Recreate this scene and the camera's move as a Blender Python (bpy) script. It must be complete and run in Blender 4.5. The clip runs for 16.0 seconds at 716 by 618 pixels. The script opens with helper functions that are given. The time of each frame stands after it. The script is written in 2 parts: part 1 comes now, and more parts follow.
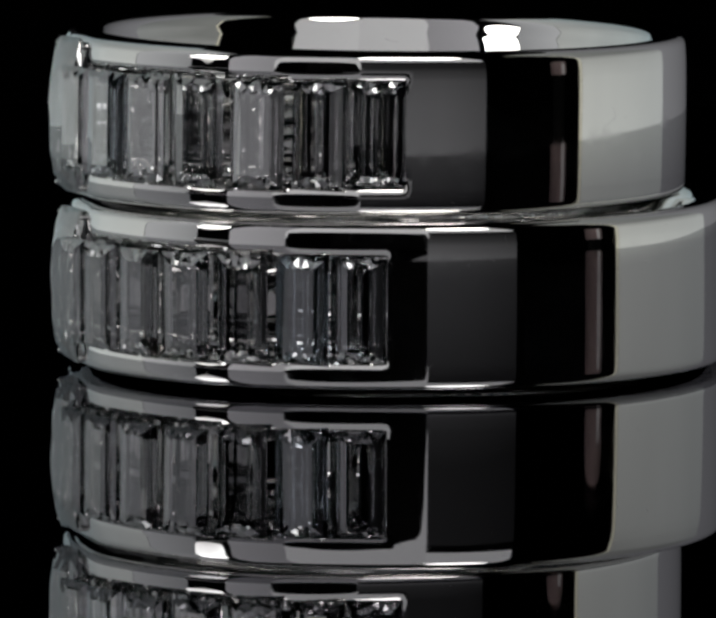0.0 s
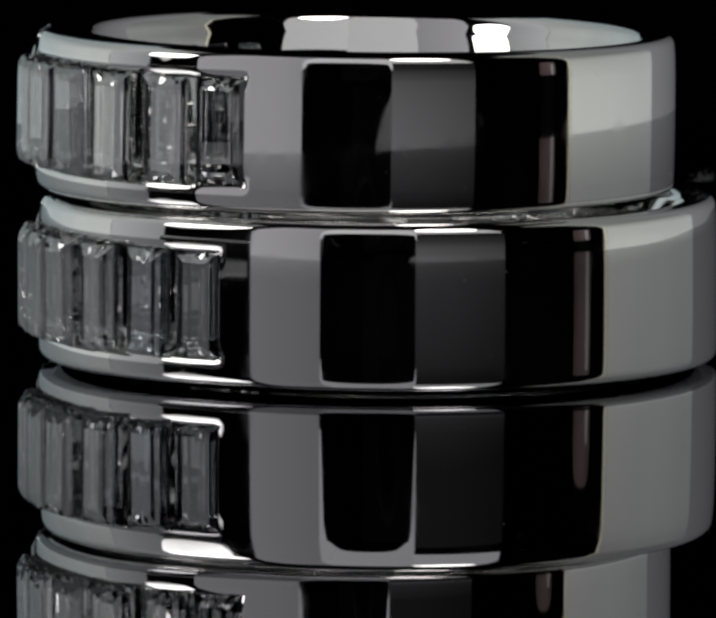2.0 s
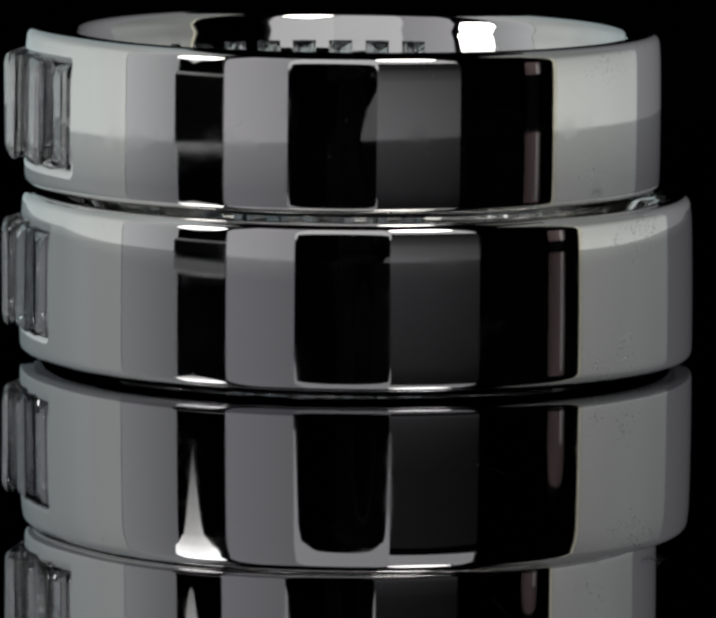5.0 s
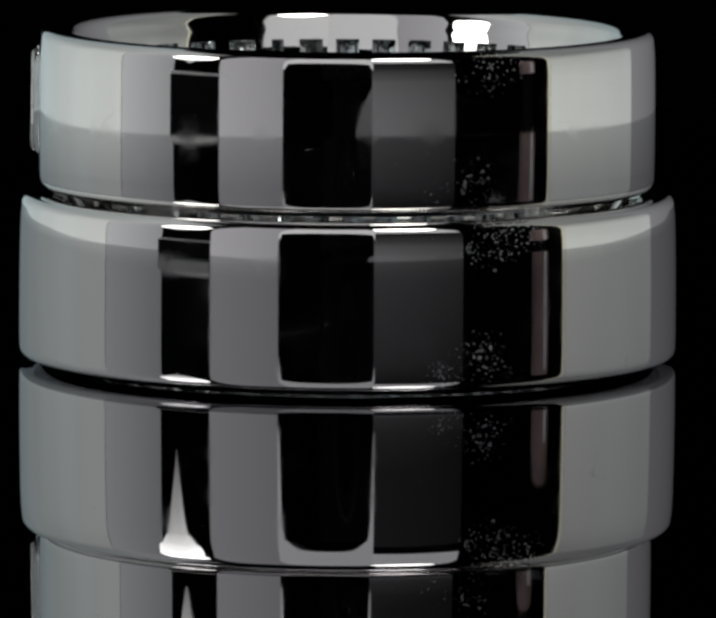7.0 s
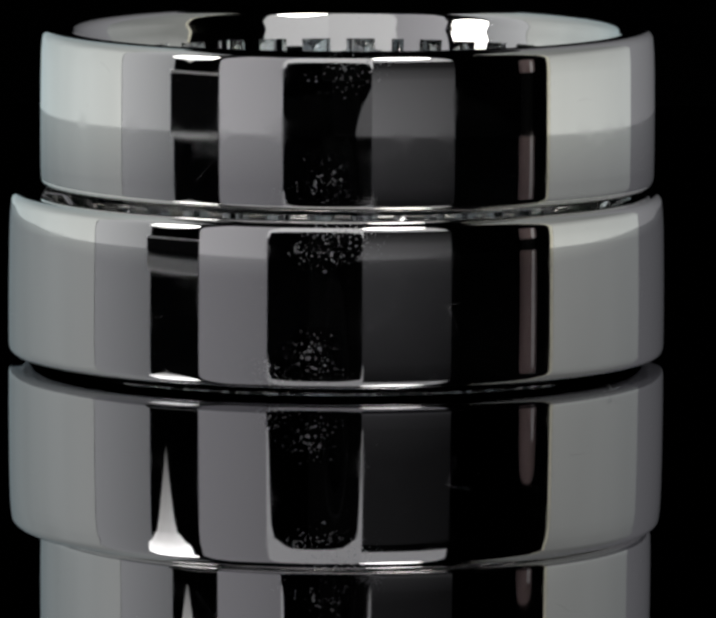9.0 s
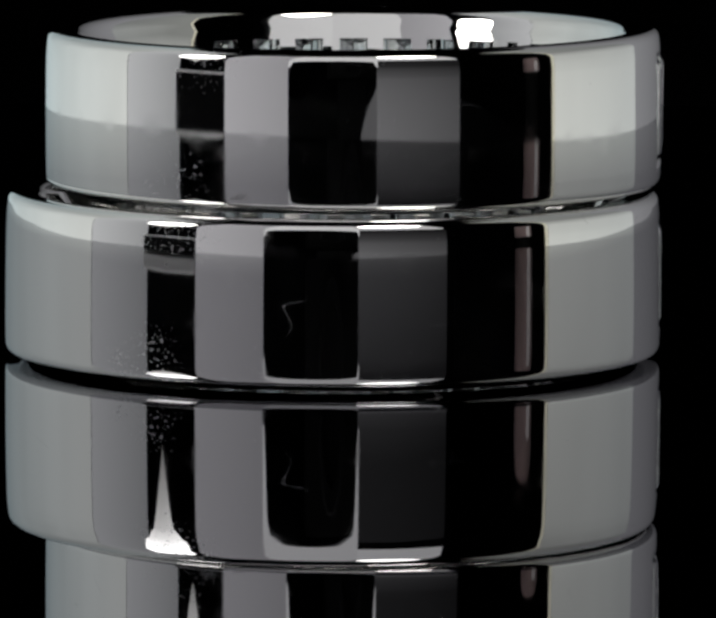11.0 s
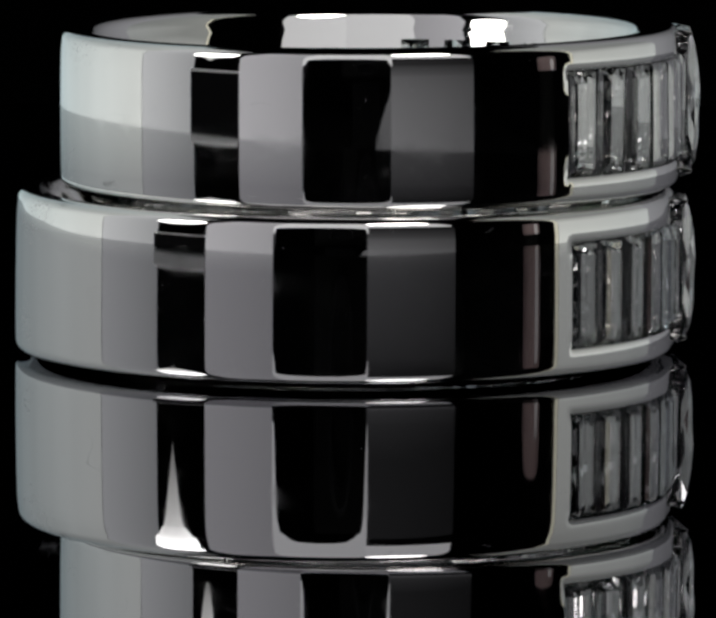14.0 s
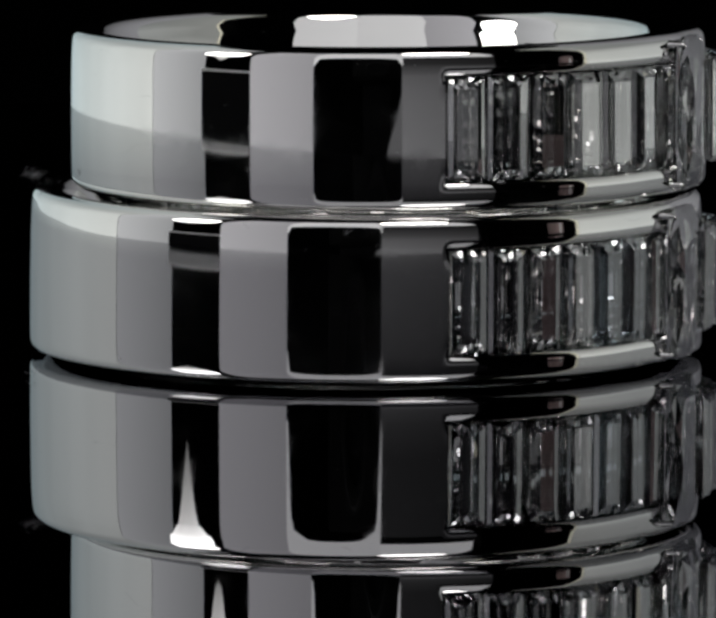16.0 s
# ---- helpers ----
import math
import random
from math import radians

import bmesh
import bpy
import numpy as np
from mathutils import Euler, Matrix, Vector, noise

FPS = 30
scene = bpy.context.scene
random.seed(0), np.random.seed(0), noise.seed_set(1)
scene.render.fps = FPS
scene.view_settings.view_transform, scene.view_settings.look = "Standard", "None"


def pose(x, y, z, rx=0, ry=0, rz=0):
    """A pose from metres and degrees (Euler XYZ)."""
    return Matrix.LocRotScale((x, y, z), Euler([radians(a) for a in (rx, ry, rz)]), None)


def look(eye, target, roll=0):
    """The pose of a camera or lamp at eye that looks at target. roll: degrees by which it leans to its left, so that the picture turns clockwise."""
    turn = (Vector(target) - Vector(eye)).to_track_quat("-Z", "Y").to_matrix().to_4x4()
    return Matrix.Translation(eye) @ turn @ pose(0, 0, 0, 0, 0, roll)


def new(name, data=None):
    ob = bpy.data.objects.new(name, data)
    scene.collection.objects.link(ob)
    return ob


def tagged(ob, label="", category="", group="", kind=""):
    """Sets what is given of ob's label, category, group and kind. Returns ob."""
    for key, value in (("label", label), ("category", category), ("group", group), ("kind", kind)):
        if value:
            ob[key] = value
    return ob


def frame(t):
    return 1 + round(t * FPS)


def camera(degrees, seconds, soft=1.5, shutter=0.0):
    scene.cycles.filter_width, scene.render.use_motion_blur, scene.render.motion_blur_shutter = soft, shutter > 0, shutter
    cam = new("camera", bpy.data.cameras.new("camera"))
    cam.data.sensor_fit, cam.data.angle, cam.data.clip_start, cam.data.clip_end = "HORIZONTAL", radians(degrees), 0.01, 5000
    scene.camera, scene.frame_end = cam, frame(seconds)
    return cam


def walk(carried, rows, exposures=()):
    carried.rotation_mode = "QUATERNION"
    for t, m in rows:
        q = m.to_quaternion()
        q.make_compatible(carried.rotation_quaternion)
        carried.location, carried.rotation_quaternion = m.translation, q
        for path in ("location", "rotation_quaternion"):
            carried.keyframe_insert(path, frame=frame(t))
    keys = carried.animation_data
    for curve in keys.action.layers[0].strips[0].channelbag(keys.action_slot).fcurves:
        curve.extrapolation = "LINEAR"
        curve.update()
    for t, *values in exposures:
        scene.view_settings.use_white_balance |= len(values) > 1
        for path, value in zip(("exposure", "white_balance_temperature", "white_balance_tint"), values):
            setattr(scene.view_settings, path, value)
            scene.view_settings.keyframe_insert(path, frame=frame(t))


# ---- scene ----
cam = camera(5.91, 16.0, soft=3.4)
EYE = (-0.00036, -0.230, 0.0276)
AIM = (-0.00036, 0.0, 0.00154)
walk(cam, [(0.0, look(EYE, AIM, 0.3)), (16.0, look(EYE, AIM, 0.3))],
     exposures=[(0.0, -0.12), (4.0, -0.04), (6.5, 0.0), (9.0, 0.12), (12.5, 0.27), (16.0, 0.30)])

# ---- world and exposure ----
world = bpy.data.worlds.new("dark_room")
world.use_nodes = True
world.node_tree.nodes["Background"].inputs[0].default_value = (0.02, 0.02, 0.022, 1)
world.node_tree.nodes["Background"].inputs[1].default_value = 0.05
scene.world = world

MM = 0.001


# ---- materials ----
def material(name, color, rough=0.5, metal=0.0):
    m = bpy.data.materials.new(name)
    m.use_nodes = True
    b = m.node_tree.nodes["Principled BSDF"]
    b.inputs["Base Color"].default_value = (*color, 1)
    b.inputs["Roughness"].default_value = rough
    b.inputs["Metallic"].default_value = metal
    return m, m.node_tree, b


def link(tree, a, out, b, inp):
    tree.links.new(a.outputs[out], b.inputs[inp])


def noise_node(tree, scale, detail=3.0, stretch=None):
    tc = tree.nodes.new("ShaderNodeTexCoord")
    n = tree.nodes.new("ShaderNodeTexNoise")
    n.inputs["Scale"].default_value = scale
    n.inputs["Detail"].default_value = detail
    if stretch:
        mp = tree.nodes.new("ShaderNodeMapping")
        mp.inputs["Scale"].default_value = stretch
        link(tree, tc, "Object", mp, "Vector")
        link(tree, mp, "Vector", n, "Vector")
    else:
        link(tree, tc, "Object", n, "Vector")
    return n


def ramp(tree, src, out, lo, hi, a, b):
    r = tree.nodes.new("ShaderNodeMapRange")
    r.inputs["From Min"].default_value = lo
    r.inputs["From Max"].default_value = hi
    r.inputs["To Min"].default_value = a
    r.inputs["To Max"].default_value = b
    link(tree, src, out, r, "Value")
    return r


def bump(tree, bsdf, src, out, strength, distance):
    bp = tree.nodes.new("ShaderNodeBump")
    bp.inputs["Strength"].default_value = strength
    bp.inputs["Distance"].default_value = distance
    link(tree, src, out, bp, "Height")
    link(tree, bp, "Normal", bsdf, "Normal")


def polished_gold():
    """Polished white gold: faint wear, hairline scratches and a dusty patch on the plain part of the shank."""
    m, tree, b = material("polished_white_gold", (0.87, 0.86, 0.845), 0.03, 1.0)
    wear = noise_node(tree, 900, 4)
    r = ramp(tree, wear, "Fac", 0.5, 0.8, 0.025, 0.09)
    link(tree, r, "Result", b, "Roughness")

    def math_node(op, a, c):
        n = tree.nodes.new("ShaderNodeMath")
        n.operation = op
        for k, v in enumerate((a, c)):
            if isinstance(v, (int, float)):
                n.inputs[k].default_value = v
            else:
                tree.links.new(v, n.inputs[k])
        return n.outputs[0]
    # hairlines: thin level lines of a slow noise, kept in few places
    lines = noise_node(tree, 260, 1.0, (1.0, 1.0, 2.2))
    off = math_node("ABSOLUTE", math_node("SUBTRACT", lines.outputs["Fac"], 0.5), 0.0)
    thin = math_node("LESS_THAN", off, 0.0013)
    few = math_node("GREATER_THAN", noise_node(tree, 520, 1.0).outputs["Fac"], 0.64)
    hair = math_node("MULTIPLY", thin, few)
    # dust specks: sparse everywhere, dense in one smudge
    tc = tree.nodes.new("ShaderNodeTexCoord")
    specks = noise_node(tree, 9500, 2.0)
    dense = 0.0
    for psi, z, size in DUST:
        a = radians(psi)
        d = tree.nodes.new("ShaderNodeVectorMath")
        d.operation = "DISTANCE"
        link(tree, tc, "Object", d, 0)
        d.inputs[1].default_value = (10.7 * MM * math.sin(a), -10.7 * MM * math.cos(a), z * MM)
        near = ramp(tree, d, "Value", size * 0.3 * MM, size * MM, 1.0, 0.0).outputs["Result"]
        dense = math_node("MAXIMUM", dense, near)
    limit = math_node("SUBTRACT", 0.765, math_node("MULTIPLY", dense, 0.17))
    dust = math_node("GREATER_THAN", specks.outputs["Fac"], limit)
    mask = math_node("MULTIPLY", math_node("MAXIMUM", math_node("MULTIPLY", hair, 0.6), dust), 0.36)
    dull = tree.nodes.new("ShaderNodeBsdfDiffuse")
    dull.inputs["Color"].default_value = (0.55, 0.55, 0.56, 1)
    mix = tree.nodes.new("ShaderNodeMixShader")
    tree.links.new(mask, mix.inputs[0])
    tree.links.new(b.outputs[0], mix.inputs[1])
    tree.links.new(dull.outputs[0], mix.inputs[2])
    tree.links.new(mix.outputs[0], tree.nodes["Material Output"].inputs["Surface"])
    return m


DUST = ((122, 2.2, 1.6), (118, 1.9, 1.0), (119, -1.5, 1.3), (127, 2.3, 1.2), (112, -2.0, 0.9))


def glowing(name, color, strength, axis="X", ends=(1.0, 1.0), other=None, scale=3.0, spread=0.03, upward=None):
    """A glowing surface: its glow falls off from one end of an axis to the other, with faint mottling."""
    m = bpy.data.materials.new(name)
    m.use_nodes = True
    tree = m.node_tree
    tree.nodes.remove(tree.nodes["Principled BSDF"])
    e = tree.nodes.new("ShaderNodeEmission")
    tc = tree.nodes.new("ShaderNodeTexCoord")
    xyz = tree.nodes.new("ShaderNodeSeparateXYZ")
    link(tree, tc, "Generated", xyz, "Vector")
    mix = tree.nodes.new("ShaderNodeMix")
    mix.data_type = "RGBA"
    mix.inputs["A"].default_value = (*color, 1)
    mix.inputs["B"].default_value = (*(other or color), 1)
    tree.links.new(xyz.outputs[axis], mix.inputs["Factor"])
    tree.links.new(mix.outputs["Result"], e.inputs["Color"])
    fall = ramp(tree, xyz, axis, 0.0, 1.0, strength * ends[0], strength * ends[1])
    n = noise_node(tree, scale, 2)
    r = ramp(tree, n, "Fac", 0.3, 0.7, 1 - spread, 1 + spread)
    times = tree.nodes.new("ShaderNodeMath")
    times.operation = "MULTIPLY"
    tree.links.new(fall.outputs["Result"], times.inputs[0])
    tree.links.new(r.outputs["Result"], times.inputs[1])
    last = times
    if upward:
        rise = ramp(tree, xyz, "Z", 0.0, upward[0], upward[1], upward[2])
        last = tree.nodes.new("ShaderNodeMath")
        last.operation = "MULTIPLY"
        tree.links.new(times.outputs[0], last.inputs[0])
        tree.links.new(rise.outputs["Result"], last.inputs[1])
    tree.links.new(last.outputs[0], e.inputs["Strength"])
    link(tree, e, "Emission", tree.nodes["Material Output"], "Surface")
    return m


def cloth(name, color, scale=400):
    m, tree, b = material(name, color, 0.95)
    b.inputs["Specular IOR Level"].default_value = 0.1
    n = noise_node(tree, scale, 3)
    bump(tree, b, n, "Fac", 0.4, 0.0004)
    return m


def gem_glass(name, ior):
    m = bpy.data.materials.new(name)
    m.use_nodes = True
    tree = m.node_tree
    tree.nodes.remove(tree.nodes["Principled BSDF"])
    g = tree.nodes.new("ShaderNodeBsdfGlass")
    g.inputs["Roughness"].default_value = 0.0
    g.inputs["IOR"].default_value = ior
    info = tree.nodes.new("ShaderNodeObjectInfo")
    r = ramp(tree, info, "Random", 0.72, 1.0, 0.0, 1.0)
    mix = tree.nodes.new("ShaderNodeMix")
    mix.data_type = "RGBA"
    mix.inputs["A"].default_value = (1, 1, 1, 1)
    mix.inputs["B"].default_value = (0.90, 0.96, 1, 1)
    tree.links.new(r.outputs["Result"], mix.inputs["Factor"])
    tree.links.new(mix.outputs["Result"], g.inputs["Color"])
    shine = tree.nodes.new("ShaderNodeBsdfGlossy")
    shine.inputs["Color"].default_value = (1, 1, 1, 1)
    shine.inputs["Roughness"].default_value = 0.0
    both = tree.nodes.new("ShaderNodeMixShader")
    both.inputs[0].default_value = 0.27
    tree.links.new(g.outputs[0], both.inputs[1])
    tree.links.new(shine.outputs[0], both.inputs[2])
    tree.links.new(both.outputs[0], tree.nodes["Material Output"].inputs["Surface"])
    return m


LINT = cloth("grey_lint", (0.24, 0.24, 0.25))
GOLD = polished_gold()
DIAMOND = gem_glass("clear_diamond", 2.15)
BLACK_CLOTH = cloth("black_velvet", (0.006, 0.006, 0.007))
BLACK_PLASTIC = cloth("black_plastic", (0.004, 0.004, 0.004), 60)
BLACK_METAL = cloth("black_anodised_metal", (0.004, 0.004, 0.0045), 60)
LEFT_GLOW = glowing("bright_diffuser", (0.76, 0.955, 1.0), 0.60, "X", (0.74, 1.06), (0.965, 1.0, 0.975), 9, 0.07, upward=(0.4, 1.08, 0.6))
LEFT_DIM = glowing("dim_diffuser", (0.95, 0.97, 1.0), 0.33, "X", (1.35, 0.85))
FRONT_GLOW = glowing("front_diffuser", (0.955, 0.945, 1.0), 0.32, "X", (1.12, 0.86))
RIGHT_GLOW = glowing("right_diffuser", (0.97, 1.0, 0.96), 0.56, "X", (1.04, 0.86), (0.95, 1.0, 0.99), 9, 0.05, upward=(0.34, 1.16, 0.35))
RIGHT_DIM = glowing("right_dim_diffuser", (0.93, 0.94, 1.0), 0.18, "X", (1.2, 0.3))
# Light falling on a grey panel put into emission, fading upwards from the table.
DARK_GLOW = glowing("shaded_panel_glow", (0.95, 0.95, 1.0), 0.15, "X", (1.25, 0.7), upward=(0.74, 1.0, 0.10))
# Emission stands in for the light on the added piece by the slot.
NECK_GLOW = glowing("slot_neck_glow", (0.95, 0.95, 1.0), 0.075)
# Glow of the made-up cone, dimmed at the tip so the highlight tapers.
CONE = glowing("flame_cone", (1.0, 0.99, 0.97), 3.0, "Z", (0.05, 2.2), None, 30, 0.1)
WHITE = cloth("white_plastic", (0.8, 0.8, 0.82))
PINK = cloth("pink_paint", (0.34, 0.25, 0.25))
# Emission that draws the pale streak next to the pink cap.
STREAK_GLOW = glowing("streak_glow", (1.0, 0.93, 0.93), 0.22)
HIGH_GLOW = glowing("high_diffuser", (0.98, 0.98, 1.0), 0.50, "X", (1.05, 0.95))
# Emission that draws a yellowish fringe along the right panel.
FRINGE = glowing("warm_fringe", (1.0, 0.97, 0.78), 0.52)
BULB = glowing("led_emitter", (1.0, 0.98, 0.96), 6.0)


def mirror_glass():
    """A dulled front-surface mirror, reflecting more towards its rim, with a few specks of dust."""
    m = bpy.data.materials.new("dark_mirror")
    m.use_nodes = True
    tree = m.node_tree
    tree.nodes.remove(tree.nodes["Principled BSDF"])
    g = tree.nodes.new("ShaderNodeBsdfGlossy")
    g.inputs["Roughness"].default_value = 0.0
    # Radial tone painted in to soften the plate's edge as the rings reflect it.
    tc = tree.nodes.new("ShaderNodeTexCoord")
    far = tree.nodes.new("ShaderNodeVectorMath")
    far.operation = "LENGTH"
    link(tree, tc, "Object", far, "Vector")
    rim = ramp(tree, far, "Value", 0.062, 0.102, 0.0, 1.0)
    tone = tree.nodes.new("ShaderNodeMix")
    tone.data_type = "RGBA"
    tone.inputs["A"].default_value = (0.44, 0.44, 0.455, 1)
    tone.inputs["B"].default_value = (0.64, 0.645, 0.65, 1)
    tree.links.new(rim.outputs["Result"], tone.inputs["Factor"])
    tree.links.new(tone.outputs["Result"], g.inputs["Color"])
    d = tree.nodes.new("ShaderNodeBsdfDiffuse")
    d.inputs["Color"].default_value = (0.3, 0.3, 0.3, 1)
    n = noise_node(tree, 3000, 2)
    r = ramp(tree, n, "Fac", 0.78, 0.80, 0.0, 0.12)
    mix = tree.nodes.new("ShaderNodeMixShader")
    tree.links.new(r.outputs["Result"], mix.inputs[0])
    tree.links.new(g.outputs[0], mix.inputs[1])
    tree.links.new(d.outputs[0], mix.inputs[2])
    tree.links.new(mix.outputs[0], tree.nodes["Material Output"].inputs["Surface"])
    return m


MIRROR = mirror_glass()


def smooth01(u):
    u = min(max(u, 0.0), 1.0)
    return u * u * (3 - 2 * u)


# ---- mesh helpers ----
def make(name, bm, mat, parent=None, label="", smooth=None):
    me = bpy.data.meshes.new(name)
    bmesh.ops.recalc_face_normals(bm, faces=bm.faces)
    bm.to_mesh(me)
    bm.free()
    me.materials.append(mat)
    if smooth is not None:
        me.polygons.foreach_set("use_smooth", [True] * len(me.polygons))
        me.set_sharp_from_angle(angle=radians(smooth))
    ob = new(name, me)
    if parent:
        ob.parent = parent
    if label:
        tagged(ob, label)
    return ob


part = make


def box_bm(x0, x1, y0, y1, z0, z1, bevel=0.0, m=None):
    bm = bmesh.new()
    bmesh.ops.create_cube(bm, size=1, matrix=Matrix.Translation(((x0 + x1) / 2, (y0 + y1) / 2, (z0 + z1) / 2)) @ Matrix.Diagonal((x1 - x0, y1 - y0, z1 - z0, 1)))
    if bevel:
        bmesh.ops.bevel(bm, geom=bm.edges[:], offset=bevel, segments=3, affect="EDGES", profile=0.5)
    if m:
        bmesh.ops.transform(bm, matrix=m, verts=bm.verts)
    return bm


def lathe_bm(profile, n=96, m=None):
    """Closed solid of revolution about z from (r, z) points; ends on the axis."""
    bm = bmesh.new()
    rings = []
    for r, z in profile:
        if r < 1e-9:
            rings.append([bm.verts.new((0, 0, z))])
        else:
            rings.append([bm.verts.new((r * math.cos(2 * math.pi * i / n), r * math.sin(2 * math.pi * i / n), z)) for i in range(n)])
    for a, b in zip(rings, rings[1:]):
        for i in range(n):
            j = (i + 1) % n
            if len(a) == 1:
                bm.faces.new((a[0], b[i], b[j]))
            elif len(b) == 1:
                bm.faces.new((a[i], b[0], a[j]))
            else:
                bm.faces.new((a[i], b[i], b[j], a[j]))
    if m:
        bmesh.ops.transform(bm, matrix=m, verts=bm.verts)
    return bm


# ---- the dark room round the light tent ----
def setting():
    tagged(make("table", box_bm(-0.9, 0.9, -1.2, 1.6, -0.12, -0.07), BLACK_CLOTH), "table top covered in matt black velvet", "table", kind="structure")
    for name, b in (("wall_north", (-1.5, 1.5, 1.6, 1.65, -0.9, 1.6)), ("wall_south", (-1.5, 1.5, -1.65, -1.6, -0.9, 1.6)),
                    ("wall_east", (1.5, 1.55, -1.65, 1.65, -0.9, 1.6)), ("wall_west", (-1.55, -1.5, -1.65, 1.65, -0.9, 1.6)),
                    ("ceiling", (-1.55, 1.55, -1.65, 1.65, 1.6, 1.65)), ("floor", (-1.55, 1.55, -1.65, 1.65, -0.95, -0.9))):
        tagged(make(name, box_bm(*b), BLACK_CLOTH), "matt black surface of an unlit studio", "wall", kind="structure")


def polar(az, r):
    """A place at that azimuth from the front, to the right, in degrees."""
    return (r * math.sin(radians(az)), -r * math.cos(radians(az)))


def panel(name, az0, r0, az1, r1, z0, z1, glow, label):
    """An upright lit diffuser between two azimuths, in a slim black frame."""
    ax, ay = polar(az0, r0)
    bx, by = polar(az1, r1)
    length = math.hypot(bx - ax, by - ay)
    m = Matrix.Translation(((ax + bx) / 2, (ay + by) / 2, 0)) @ Matrix.Rotation(math.atan2(by - ay, bx - ax), 4, "Z")
    h = length / 2
    # local +y or -y faces the ring; the diffuser is as thick as the frame
    back = part(name, box_bm(-h, h, -0.004, 0.004, z0, z1, 0.001), glow)
    back.matrix_world = m
    tagged(back, label, "light panel", "diffusers of the light tent")
    part("frame", box_bm(-h, h, -0.005, 0.005, z1, z1 + 0.012, 0.001), BLACK_METAL, back, "black aluminium frame rail")
    part("frame", box_bm(-h, h, -0.005, 0.005, z0 - 0.012, z0, 0.001), BLACK_METAL, back, "black aluminium frame rail")
    return back


def led_lamp(az, r, z, size, aim):
    x, y = polar(az, r)
    ob = part("led_lamp", lathe_bm([(0, -0.001), (size * 1.12, -0.001), (size * 1.12, 0.035), (size * 0.6, 0.06), (0, 0.06)], 48), BLACK_METAL, smooth=30)
    m = look((x, y, z), aim)
    ob.matrix_world = m
    tagged(ob, "round black lamp with a white glowing face", "lamp", "lamps over the tent")
    part("emitter", lathe_bm([(0, -0.004), (size, -0.004), (size, -0.0015), (0, -0.0015)], 48), BULB, ob, "white glowing lamp face")
    rod = part("rod", lathe_bm([(0, z), (0.006, z), (0.006, 1.6), (0, 1.6)], 16), BLACK_METAL, ob, "thin black hanging rod")
    away = m @ Vector((0, 0, 0.055))
    rod.matrix_local = m.inverted() @ Matrix.Translation((away.x, away.y, 0))
    return ob


def cone_lamp(az, r, low, high, half):
    """A hanging lamp; its cone, tip down, is made up to draw a flame-shaped highlight."""
    x, y = polar(az, r)
    ob = part("pendant_lamp", lathe_bm([(0, high), (half * 1.08, high), (half * 1.08, high + 0.02), (0.02, high + 0.05), (0.006, high + 0.06), (0.006, 1.6), (0, 1.6)], 48), BLACK_METAL, smooth=30)
    ob.location = (x, y, 0)
    tagged(ob, "black hanging lamp with an added glowing cone", "lamp", "lamps over the tent")
    h = high - low
    prof = [(0, 0), (0.08, 0.03), (0.26, 0.086), (0.42, 0.154), (0.60, 0.234), (0.92, 0.357), (1.0, 0.5), (1.0, 0.995), (0, 0.995)]
    part("cone", lathe_bm([(half * r, low + h * z) for r, z in prof], 48), CONE, ob, "glowing cone shaped for the flame-like highlight", smooth=60)
    return ob


def arch_header():
    """The front diffuser above the filming slot, its lower edge arched."""
    x0, x1, y, z0, z1 = -0.136, 0.051, -0.318, 0.040, 0.45
    n = 24
    bm = bmesh.new()
    cols = []
    for k in range(n + 1):
        u = k / n
        x = x0 + (x1 - x0) * u
        w = abs(2 * u - 1)
        z = z0 + 0.060 * (1 - w ** 2.6) ** 0.5
        cols.append([bm.verts.new((x, y + dy, zz)) for zz in (z, z1) for dy in (-0.003, 0.003)])
    for a, b in zip(cols, cols[1:]):
        for i, j in ((0, 1), (1, 3), (3, 2), (2, 0)):
            bm.faces.new((a[i], a[j], b[j], b[i]))
    for c in (cols[0], cols[-1]):
        bm.faces.new((c[0], c[1], c[3], c[2]))
    ob = part("arched_diffuser", bm, HIGH_GLOW)
    tagged(ob, "soft grey diffuser arched over the filming slot", "light panel", "diffusers of the light tent")
    return ob


def slot_neck():
    """A low glowing piece, added to narrow the filming slot towards the table."""
    bm = bmesh.new()
    cols = []
    for k in range(15):
        u = k / 12
        z = -0.003 - 0.019 * min(u, 1) - (0.034 * (u - 1) / (2 / 12) if u > 1 else 0)
        x = 0.0505 - 0.034 * smooth01(u)
        cols.append([bm.verts.new((xx, -0.328 + dy, z)) for xx in (x, 0.0512) for dy in (-0.002, 0.002)])
    for a, b in zip(cols, cols[1:]):
        for i, j in ((0, 1), (1, 3), (3, 2), (2, 0)):
            bm.faces.new((a[i], a[j], b[j], b[i]))
    for c in (cols[0], cols[-1]):
        bm.faces.new((c[0], c[1], c[3], c[2]))
    ob = part("slot_neck", bm, NECK_GLOW)
    part("foot", box_bm(0.017, 0.051, -0.331, -0.325, -0.07, -0.0565, 0.001), BLACK_PLASTIC, ob, "black foot")
    tagged(ob, "low dark grey glowing piece added beside the filming slot", "flap")
    return ob


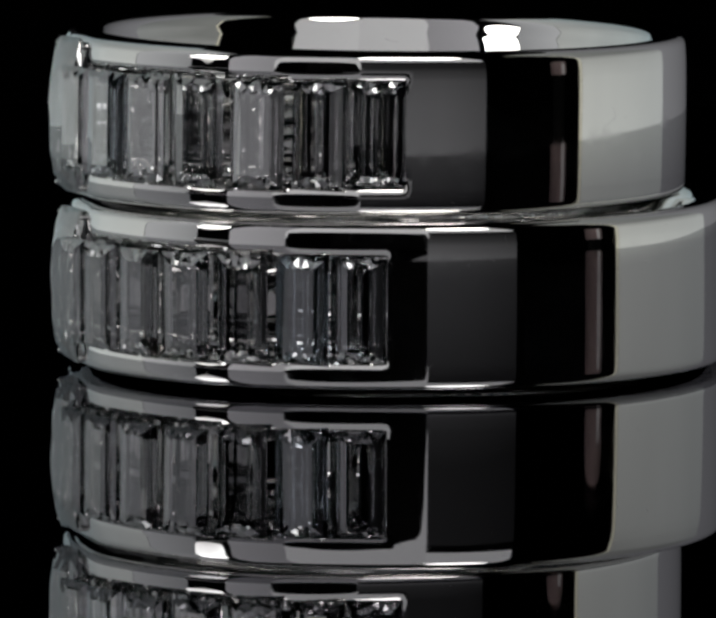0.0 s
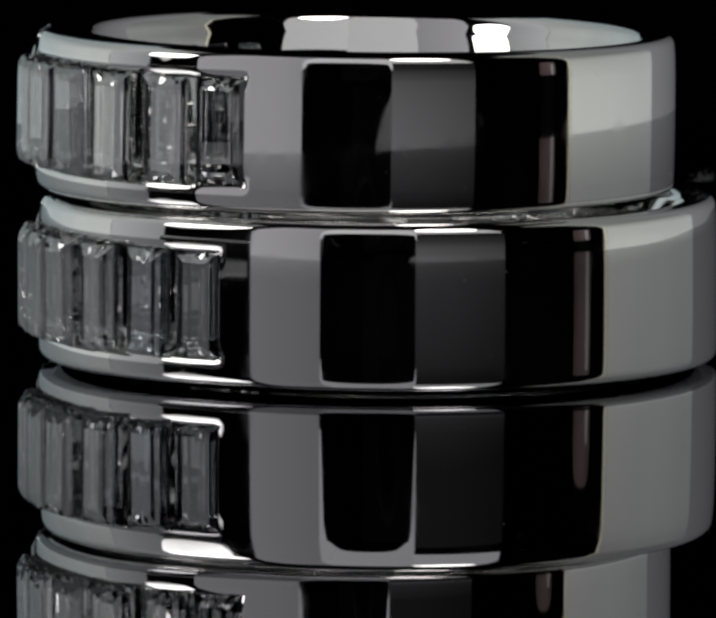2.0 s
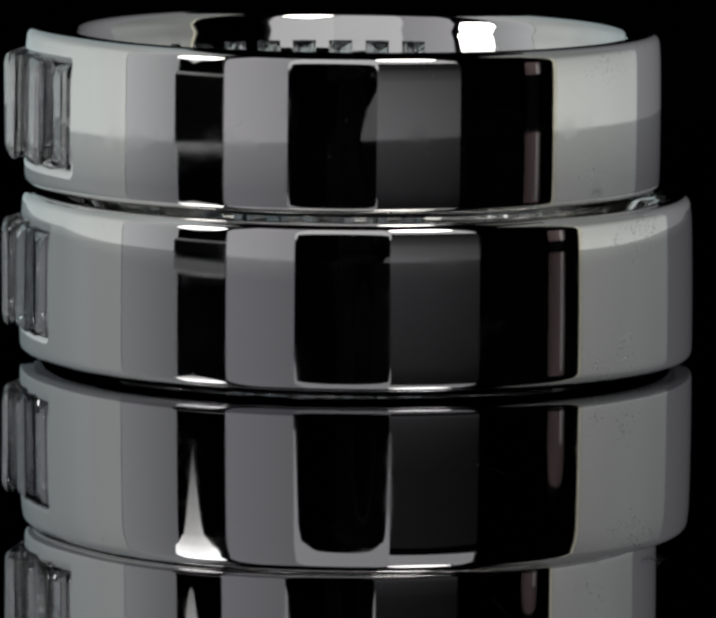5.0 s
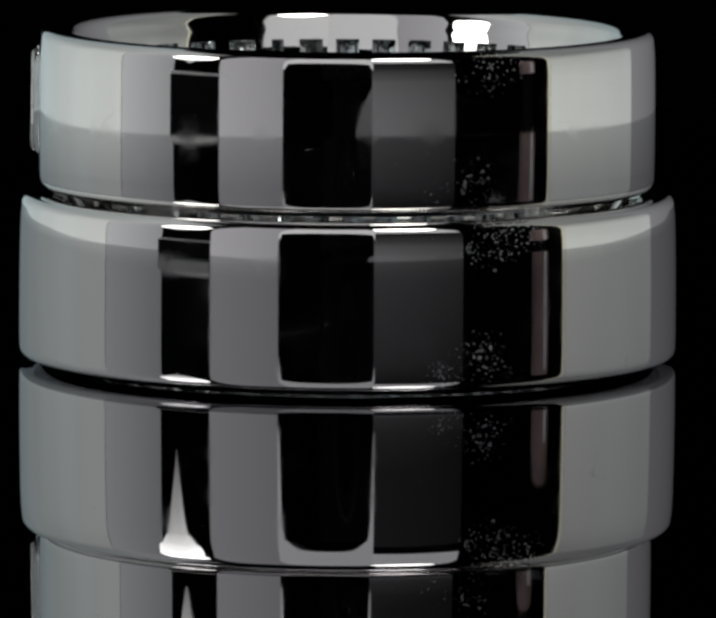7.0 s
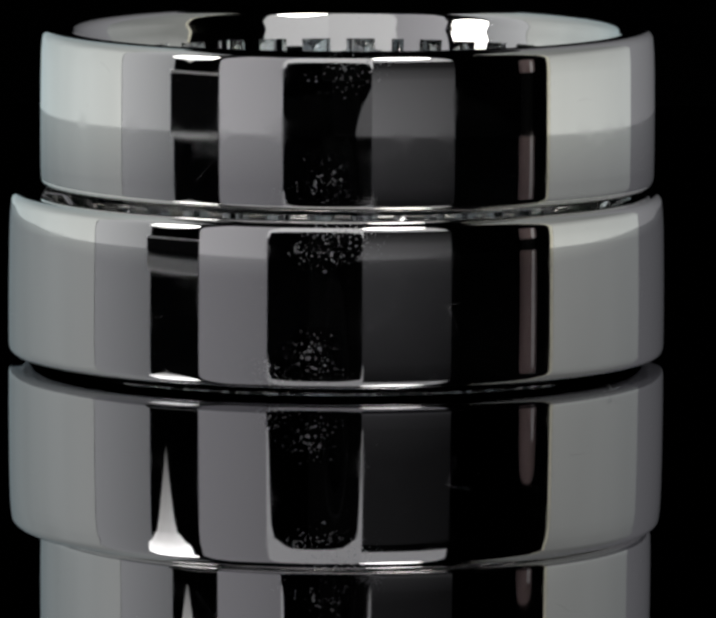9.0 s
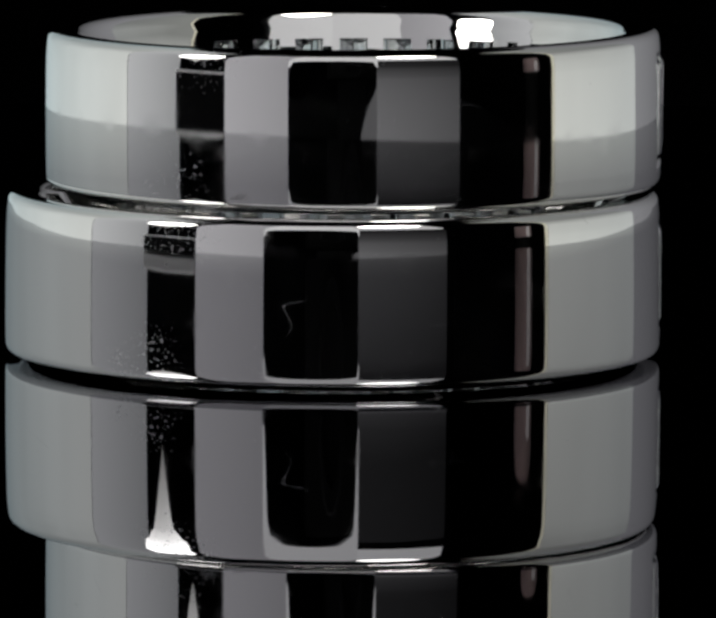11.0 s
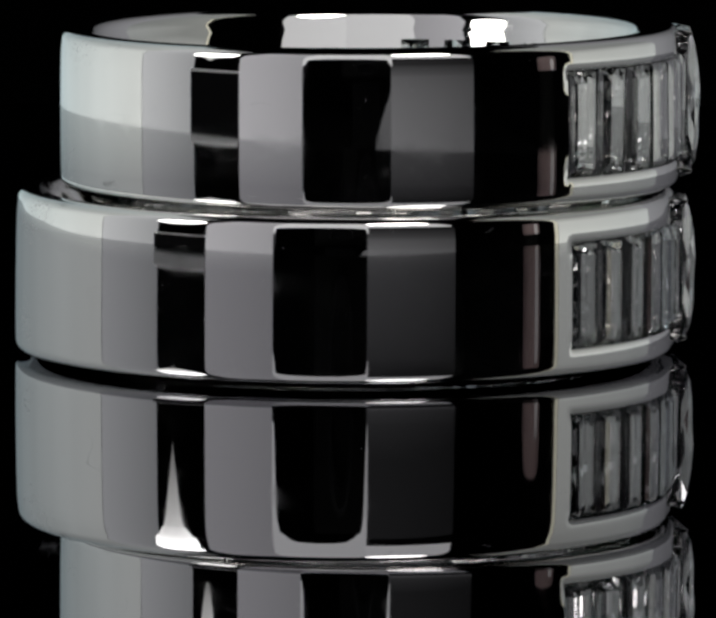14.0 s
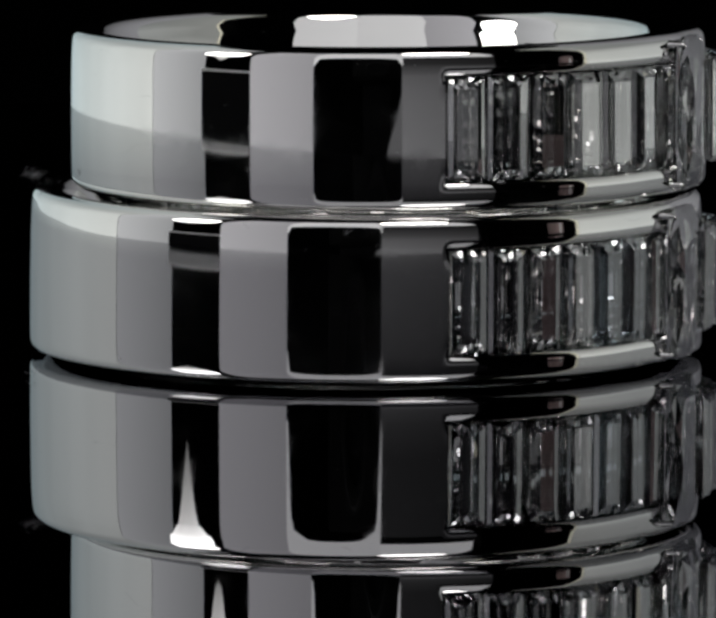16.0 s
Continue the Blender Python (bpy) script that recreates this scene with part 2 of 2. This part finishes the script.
def tent():
    panel("light_panel", -168, 0.55, -91, 0.25, -0.058, 0.45, LEFT_GLOW, "tall white light panel glowing slightly green")
    panel("light_panel", -90.6, 0.25, -66.3, 0.272, -0.058, 0.45, LEFT_DIM, "narrow dim white diffuser panel")
    panel("light_panel", -47.4, 0.36, -23.4, 0.345, -0.058, 0.45, FRONT_GLOW, "soft grey diffuser panel beside the camera")
    panel("light_panel", 8.9, 0.335, 39.4, 0.36, -0.058, 0.088, DARK_GLOW, "dark grey panel beside the camera, its light put into a glow")
    panel("light_panel", 8.9, 0.335, 39.4, 0.36, 0.113, 0.45, HIGH_GLOW, "soft grey diffuser panel fixed above a darker one")
    # Not a lamp: added strip for the colour fringe at the right panel's border.
    panel("light_panel", 78.2, 0.25, 79.4, 0.25, -0.058, 0.45, FRINGE, "narrow warm strip added for the yellowish edge fringe")
    panel("light_panel", 79.7, 0.25, 130, 0.30, -0.058, 0.45, RIGHT_GLOW, "tall white light panel with a warm tint")
    panel("light_panel", 130.5, 0.30, 172, 0.6, -0.058, 0.45, RIGHT_DIM, "dim bluish diffuser panel")
    slot_neck()
    arch_header()
    led_lamp(24, 0.20, 0.22, 0.047, (0, 0, 0.005))
    cone_lamp(-59.6, 0.24, 0.034, 0.138, 0.037)
    ax, ay = polar(-57.5, 0.262)
    kerb = part("tent_base", box_bm(-0.045, 0.045, -0.006, 0.006, -0.07, 0.0095, 0.001), BLACK_CLOTH)
    kerb.matrix_world = Matrix.Translation((ax, ay, 0)) @ Matrix.Rotation(radians(-57.5), 4, "Z")
    tagged(kerb, "low black base rail of the tent with a white strip", "rail")
    part("strip", box_bm(-0.045, 0.045, -0.006, 0.006, 0.010, 0.0150, 0.001), WHITE, kerb, "white plastic strip")
    px, py = polar(69.3, 0.36)
    post = part("support_post", lathe_bm([(0, -0.07), (0.018, -0.07), (0.016, -0.06), (0.016, 0.012), (0, 0.012)], 32), BLACK_PLASTIC, smooth=30)
    post.location = (px, py, 0)
    tagged(post, "short black post with a pinkish cap", "post")
    part("cap", lathe_bm([(0, 0.0125), (0.020, 0.0125), (0.022, 0.016), (0.022, 0.050), (0.019, 0.056), (0, 0.057)], 32), PINK, post, "dusty pink painted cap", smooth=40)
    # Glowing rod, added to show the bright streak in the rings' reflections.
    qx, qy = polar(71.2, 0.337)
    streak_rod = part("streak_rod", lathe_bm([(0, 0.0125), (0.003, 0.013), (0.0042, 0.03), (0.003, 0.046), (0, 0.047)], 16), STREAK_GLOW, post, "pale glowing rod added for the bright streak", smooth=60)
    streak_rod.location = (qx - px, qy - py, 0)


def film_camera():
    """The filming camera behind the eye: a body and a lens barrel whose front stands behind the viewpoint."""
    back = Vector(EYE) + (Vector(EYE) - Vector(AIM)).normalized() * 0.20
    tip = look(EYE, AIM)
    body = part("film_camera", box_bm(back.x - 0.07, back.x + 0.07, back.y - 0.09, back.y, back.z - 0.05, back.z + 0.05, 0.012), BLACK_PLASTIC, smooth=40)
    tagged(body, "black camera body on a stand behind a long macro lens", "camera")
    m = tip @ Matrix.Translation((0, 0, 0.006))
    part("lens", lathe_bm([(0, 0.004), (0.011, 0.004), (0.012, 0), (0.016, 0), (0.017, 0.003), (0.017, 0.09), (0.026, 0.10), (0.026, 0.20), (0, 0.20)], 64, m), BLACK_METAL, body, "black macro lens barrel", smooth=30)
    part("foot", box_bm(back.x - 0.04, back.x + 0.04, back.y - 0.08, back.y - 0.01, -0.07, back.z - 0.05, 0.003), BLACK_METAL, body, "black mounting foot")
    return body


# ---- turntable ----
def turntable():
    R = 102 * MM
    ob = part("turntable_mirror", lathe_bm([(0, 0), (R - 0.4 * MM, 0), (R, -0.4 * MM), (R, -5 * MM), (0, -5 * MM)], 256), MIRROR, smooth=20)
    tagged(ob, "round polished mirror plate on a dark turntable", "turntable")
    part("drum", lathe_bm([(0, -5.2 * MM), (R - 12 * MM, -5.2 * MM), (R - 10 * MM, -7 * MM), (R - 10 * MM, -70 * MM), (0, -70 * MM)], 128), BLACK_PLASTIC, ob, "black plastic turntable drum", smooth=30)
    return ob


# ---- the rings ----
HEAD = 7.0       # degrees between the two rows, under the centre stone
STONES = 7        # baguettes in each row
LOW_HEIGHT, TOP_HEIGHT = 5.53, 5.24


def swell(psi, row, row_two, centre):
    """How far, in mm, the shank thickens outwards toward the stones."""
    d = (psi - centre + 180) % 360 - 180
    side = 0.72 if d > 0 else 0.18
    s = side + (0.40 - side) * smooth01(1 - abs(d) / 14)
    return s * smooth01(((row if d > 0 else row_two) + HEAD / 2 + 6 - abs(d)) / 40)


def around(r, psi, z):
    a = radians(psi)
    return (r * MM * math.sin(a), -r * MM * math.cos(a), z * MM)


def shank_bm(ro, ri, start, row_deg, row_two, taper, height, chamfer):
    """The shank: a swept section with a channel for the stones and windows behind them."""
    h = height / 2
    dome = 150.0
    e = 0.34
    bulge = lambda z: ro - taper * z - z * z / (2 * dome) - (0.11 if z > 0 else 0.03) * (abs(z) / h) ** 8
    zc = 1.74
    outer = []
    if chamfer:  # the underside rises outwards and leaves a dark gap over the mirror
        for inset, up in ((0.72, 0.0), (0.66, 0.01), (0.58, 0.04), (0.13, 0.22), (0.06, 0.27), (0.02, 0.35), (0.0, 0.45)):
            outer.append((bulge(-h + 0.45) - inset, -h + up))
    else:
        for k in range(7):
            a = radians(-90 + 90 * k / 6)
            outer.append((bulge(-h + e) - e + e * math.cos(a), -h + e + e * math.sin(a)))
    for z in (-2.2, -2.05, -zc - 0.07):
        outer.append((bulge(z), z))
    lo = len(outer)
    outer.append((bulge(-zc) - 0.05, -zc))
    mids = [-1.35, -0.9, -0.45, 0, 0.45, 0.9, 1.35]
    for z in mids:
        outer.append((bulge(z), z))
    hi = len(outer)
    outer.append((bulge(zc) - 0.05, zc))
    for z in (zc + 0.07, 2.05, 2.2):
        outer.append((bulge(z), z))
    for k in range(7):
        a = radians(90 * k / 6)
        outer.append((bulge(h - e) - e + e * math.cos(a), h - e + e * math.sin(a)))
    flush = list(outer)
    flush[lo] = (bulge(-zc), -zc)
    flush[hi] = (bulge(zc), zc)
    inner = []
    for k in range(5):
        a = radians(90 - 90 * k / 4)
        inner.append((ri + 0.85 - 0.45 * math.cos(a), h - 0.45 + 0.45 * math.sin(a)))
    for z in (1.9, 1.55, 1.2, 0.6, 0, -0.6, -1.2, -1.55, -1.9):
        inner.append((ri + 0.40 * (z / 2.25) ** 2, z))
    for k in range(5):
        a = radians(-90 * k / 4)
        inner.append((ri + 0.85 - 0.45 * math.cos(a), -h + 0.45 + 0.45 * math.sin(a)))
    n_in = len(inner)
    w_hi = [i for i, p in enumerate(inner) if p[1] == 1.55][0]
    w_lo = [i for i, p in enumerate(inner) if p[1] == -1.2][0]

    # columns: angle, is the gap to the next column in the channel, in a window
    cols = []
    end = start - row_deg - row_two - HEAD
    centre = start - row_deg - HEAD / 2
    # metal from the first row's end round to the second's
    n = 380
    for k in range(n):
        cols.append((start + (end + 360 - start) * k / n, 0, 0))
    # channel, going on in the same sense
    base = end + 360

    def row(base, span):
        pitch = span / STONES
        for s in range(STONES):
            for u, w in ((0, 0), (0.09, 0), (0.18, 1), (0.34, 1), (0.5, 1), (0.66, 1), (0.82, 0), (0.91, 0)):
                cols.append((base + pitch * (s + u), 1, w))
    row(base, row_two)
    for k in range(48):
        f = k / 48
        cols.append((base + row_two + HEAD * f, 1, 1 if 0.3 <= f < 0.7 else 0))
    row(base + row_two + HEAD, row_deg)

    bm = bmesh.new()
    out_v, in_v, lip_v = [], [], []
    floor_r = ri + 0.62
    m = len(cols)
    for i, (psi, ch, w) in enumerate(cols):
        chan = ch or cols[i - 1][1]
        s = swell(psi, row_deg, row_two, centre)
        prof = outer if chan else flush
        out_v.append([bm.verts.new(around(r + s, psi, z)) for r, z in prof])
        in_v.append([bm.verts.new(around(r, psi, z)) for r, z in inner])
        lip_v.append([bm.verts.new(around(floor_r, psi, z)) for z in (-zc, -1.2, 1.55, zc)] if chan else None)
    for i, (psi, ch, w) in enumerate(cols):
        j = (i + 1) % m
        A, B, P, Q = out_v[i], out_v[j], in_v[i], in_v[j]
        for k in range(len(A) - 1):
            if ch and lo <= k < hi:
                continue
            bm.faces.new((A[k], B[k], B[k + 1], A[k + 1]))
        bm.faces.new((A[-1], B[-1], Q[0], P[0]))
        bm.faces.new((P[-1], Q[-1], B[0], A[0]))
        for k in range(n_in - 1):
            if w and w_hi <= k < w_lo:
                continue
            bm.faces.new((P[k], Q[k], Q[k + 1], P[k + 1]))
        if ch:
            L, M = lip_v[i], lip_v[j]
            bm.faces.new((A[lo], B[lo], M[0], L[0]))
            bm.faces.new((A[hi], L[3], M[3], B[hi]))
            bm.faces.new((L[0], M[0], M[1], L[1]))
            bm.faces.new((L[2], M[2], M[3], L[3]))
            if not w:
                bm.faces.new((L[1], M[1], M[2], L[2]))
            else:
                bm.faces.new((L[1], M[1], Q[w_lo], P[w_lo]))
                bm.faces.new((L[2], P[w_hi], Q[w_hi], M[2]))
        prev = cols[i - 1]
        if ch != prev[1]:  # end wall of the channel
            L = lip_v[i]
            bm.faces.new([A[k] for k in range(lo, hi + 1)] + [L[3], L[2], L[1], L[0]])
        if w != prev[2]:  # cheek of a window
            L = lip_v[i]
            bm.faces.new([L[1], L[2]] + [P[k] for k in range(w_hi, w_lo + 1)])
    return bm


def loops_bm(loops, cap_first=True, cap_last=True):
    bm = bmesh.new()
    vs = [[bm.verts.new(p) for p in lp] for lp in loops]
    for a, b in zip(vs, vs[1:]):
        n = len(a)
        for i in range(n):
            bm.faces.new((a[i], a[(i + 1) % n], b[(i + 1) % n], b[i]))
    if cap_first:
        bm.faces.new(vs[0])
    if cap_last:
        bm.faces.new(vs[-1])
    return bm


def baguette_mesh(width, seed):
    """A step-cut stone: x along the row, y outwards, z up, with small broken facets at both ends."""
    rnd = random.Random(seed)
    j = lambda s: 1 + rnd.uniform(-s, s)
    hx = width / 2 * 0.995
    t = 0.48 * j(0.2)
    rows = [(hx * t, 1.38 * j(0.02), 0.0, 0), (hx * 0.64 * j(0.05), 1.52, -0.045 * j(0.3), 0.55), (hx * 0.84, 1.66, -0.125, 0.6), (hx, 1.78, -0.24, 0), (hx, 1.78, -0.28, 0),
            (hx * 0.93, 1.70, -0.41 * j(0.05), 0.8), (hx * 0.84 * j(0.03), 1.64, -0.53 * j(0.04), 1), (hx * 0.73 * j(0.04), 1.57, -0.63 * j(0.04), 1),
            (hx * 0.61 * j(0.05), 1.50, -0.75 * j(0.04), 0.8), (hx * 0.47 * j(0.06), 1.42, -0.84 * j(0.03), 0.8), (hx * 0.34 * j(0.08), 1.34, -0.95 * j(0.02), 0.6),
            (hx * 0.18 * j(0.12), 1.26, -1.03, 0.5), (hx * 0.03, 1.18, -1.12 * j(0.03), 0)]
    off = rnd.uniform(-0.12, 0.12) * hx
    n = 7
    loops = []
    for k, (x, z, y, rough) in enumerate(rows):
        o = off * max(0, k - 4) / (len(rows) - 5)
        lp = []
        for side in (-1, 1):
            for i in range(n + 1):
                f = (2 * i / n - 1) * -side
                inside = 0 < i < n
                dz = rnd.uniform(-0.17, 0.17) * rough if inside else 0
                dy = rnd.uniform(-0.1, 0.1) * rough if inside else 0
                lp.append(((x * f + o) * MM, (y + dy) * MM, (z + dz) * side * 0.952 * MM))
        loops.append(lp)
    bm = loops_bm(loops)
    ends = [f for f in bm.faces if len(f.verts) == 4 and abs(f.calc_center_median().z) > 0.9 * MM]
    bmesh.ops.triangulate(bm, faces=ends)
    me = bpy.data.meshes.new("baguette")
    bmesh.ops.recalc_face_normals(bm, faces=bm.faces)
    bm.to_mesh(me)
    bm.free()
    me.materials.append(DIAMOND)
    return me


def centre_stone_bm(half, wide):
    """A brilliant with clipped corners, narrow along the row: x along the row, y outwards."""
    n = 16
    rnd = random.Random(8)

    def hoop(scale, y, twist, square=1.0):
        pts = []
        for k in range(n):
            a = 2 * math.pi * (k + twist) / n
            c, s = math.cos(a), math.sin(a)
            r = min(1 / max(abs(c), abs(s)), 1.82 / (abs(c) + abs(s))) * square + (1 - square)
            q = scale * (1 + (rnd.uniform(-0.05, 0.05) if twist else 0))
            pts.append((wide * q * r * c * MM, (y + (rnd.uniform(-0.09, 0.09) if twist else 0)) * MM, half * q * r * s * 0.95 * MM))
        return pts
    loops = [hoop(0.60, 0.52, 0, 0.6), hoop(0.74, 0.44, 0.5, 0.7), hoop(0.86, 0.30, 0), hoop(0.94, 0.17, 0.5), hoop(0.99, 0.03, 0), hoop(0.99, 0.0, 0),
             hoop(0.86, -0.34, 0.5), hoop(0.72, -0.66, 0), hoop(0.56, -0.98, 0.5, 0.8), hoop(0.38, -1.32, 0, 0.6), hoop(0.20, -1.62, 0.5, 0.4), hoop(0.03, -1.95, 0)]
    bm = loops_bm(loops)
    quads = [f for f in bm.faces if len(f.verts) == 4]
    bmesh.ops.triangulate(bm, faces=quads)
    return bm


def claw_bm(r0, r1, length):
    m = Matrix.Rotation(radians(-90), 4, "X")
    return lathe_bm([(0, 0), (r0 * MM, 0), (r0 * MM, length * 0.6 * MM), (r1 * MM, length * 0.9 * MM), (r1 * 0.6 * MM, length * MM), (0, length * 1.03 * MM)], 20, m)


def ring(ro, ri, start, row, row_two, taper, height, label, seed, chamfer=False):
    """A ring whose first row of stones ends at start; the centre stone and the second row follow."""
    root = new("diamond_ring")
    tagged(root, label, "ring", "stacked rings")
    part("shank", shank_bm(ro, ri, start, row, row_two, taper, height, chamfer), GOLD, root, "mirror-polished white gold shank", smooth=38)
    rnd = random.Random(seed)
    centre = start - row - HEAD / 2
    for first, span, out in ((start - row, row, 0.68), (start - row - row_two - HEAD, row_two, 0.08)):
        pitch = span / STONES
        meshes = [baguette_mesh(ro * radians(pitch), seed * 10 + k) for k in range(STONES)]
        for s in range(STONES):
            psi = first + pitch * (s + 0.5)
            proud = 0.03 + out * smooth01((span - abs(psi - centre) + HEAD / 2) / 35)
            b = new("baguette", meshes[s])
            b.parent = root
            b.matrix_local = Matrix.Translation(around(ro + swell(psi, row, row_two, centre) + proud, psi, 0)) @ pose(0, 0, 0, rnd.uniform(-0.8, 0.8), 0, 180 + psi + rnd.uniform(-1.2, 1.2))
            tagged(b, "clear step-cut baguette diamond")
    turn = pose(0, 0, 0, 0, 0, 180 + centre)
    head = Matrix.Translation(around(ro + 0.42, centre, 0)) @ turn
    stone = part("centre_stone", centre_stone_bm(2.70, 1.45), DIAMOND, root, "large brilliant-cut diamond")
    stone.matrix_local = head
    for sx in (-1, 1):
        for sz in (-1, 1):
            c = part("claw", claw_bm(0.15, 0.11, 1.30), GOLD, root, "polished claw tip", smooth=40)
            c.matrix_local = head @ Matrix.Translation((sx * 1.22 * MM, -1.12 * MM, sz * 2.30 * MM))
    return root


def strand(bm, pts, r):
    """A thin tube through points."""
    rings = []
    for p in pts:
        rings.append([bm.verts.new((p[0] + r * math.cos(k * 2.0944), p[1] + r * math.sin(k * 2.0944) * 0.7, p[2] + r * math.sin(k * 2.0944))) for k in range(3)])
    for a, b in zip(rings, rings[1:]):
        for k in range(3):
            bm.faces.new((a[k], a[(k + 1) % 3], b[(k + 1) % 3], b[k]))
    bm.faces.new(rings[0])
    bm.faces.new(rings[-1])


def lint(centre, spread, count, seed, rise):
    rnd = random.Random(seed)
    bm = bmesh.new()
    for _ in range(count):
        p = Vector(centre) + Vector([rnd.uniform(-1, 1) * spread * k for k in (1, 1, 0.4)]) * MM
        d = Vector((rnd.uniform(-1, 1), rnd.uniform(-1, 1), rnd.uniform(0, rise)))
        pts = []
        for _ in range(7):
            pts.append(tuple(p))
            d = (d + Vector([rnd.uniform(-0.45, 0.45) for _ in range(3)])).normalized()
            p = p + d * 0.05 * MM
        strand(bm, pts, 0.003 * MM)
    return bm


def build():
    setting()
    tent()
    film_camera()
    table = turntable()
    low = ring(10.90, 9.25, -2.5, 65.0, 51.0, 0.011, LOW_HEIGHT, "larger white gold ring with a row of baguette diamonds", 3, True)
    top = ring(10.23, 8.62, 5.0, 70.0, 57.5, 0.007, TOP_HEIGHT, "polished white gold ring with baguette diamonds, stacked on another ring", 5)
    part("lint", lint(around(10.75, 129, LOW_HEIGHT / 2 + 0.30), 0.26, 60, 2, 0.7), LINT, low, "pale grey tuft of lint")
    part("fibre", lint((0.01287 * math.sin(radians(160)), -0.01287 * math.cos(radians(160)), 0.12 * MM), 0.12, 7, 6, 1.0), LINT, table, "pale lint fibre")
    return table, low, top


TABLE, LOW, TOP = build()


# ---- what moves ----
RATE = 13.65  # degrees a second


def turned(t):
    """Degrees by which the turntable has turned at t seconds."""
    return RATE * t


def motions():
    px = 10.90 / 720
    tables, lows, tops = [], [], []
    toward = radians(-75.0)  # the upper ring sits a little higher on this side
    axis = Vector((math.cos(toward), math.sin(toward), 0))
    for k in range(33):
        t = k * 0.5
        spin = Matrix.Rotation(radians(-turned(t)), 4, "Z")
        tables.append((t, spin))
        a = radians(13.6 * (t - 11.0))
        x, y = -81 * px * math.cos(a), 81 * px * math.sin(a)
        lows.append((t, Matrix.Translation((x * MM, y * MM, (LOW_HEIGHT / 2 + 0.03) * MM)) @ spin))
        a = radians(13.6 * (t - 8.0))
        x, y = -51 * px * math.cos(a), 51 * px * math.sin(a)
        tops.append((t, Matrix.Translation((x * MM, y * MM, 8.31 * MM)) @ spin @ Matrix.Rotation(radians(-0.45), 4, axis)))
    walk(TABLE, tables)
    walk(LOW, lows)
    walk(TOP, tops)


motions()
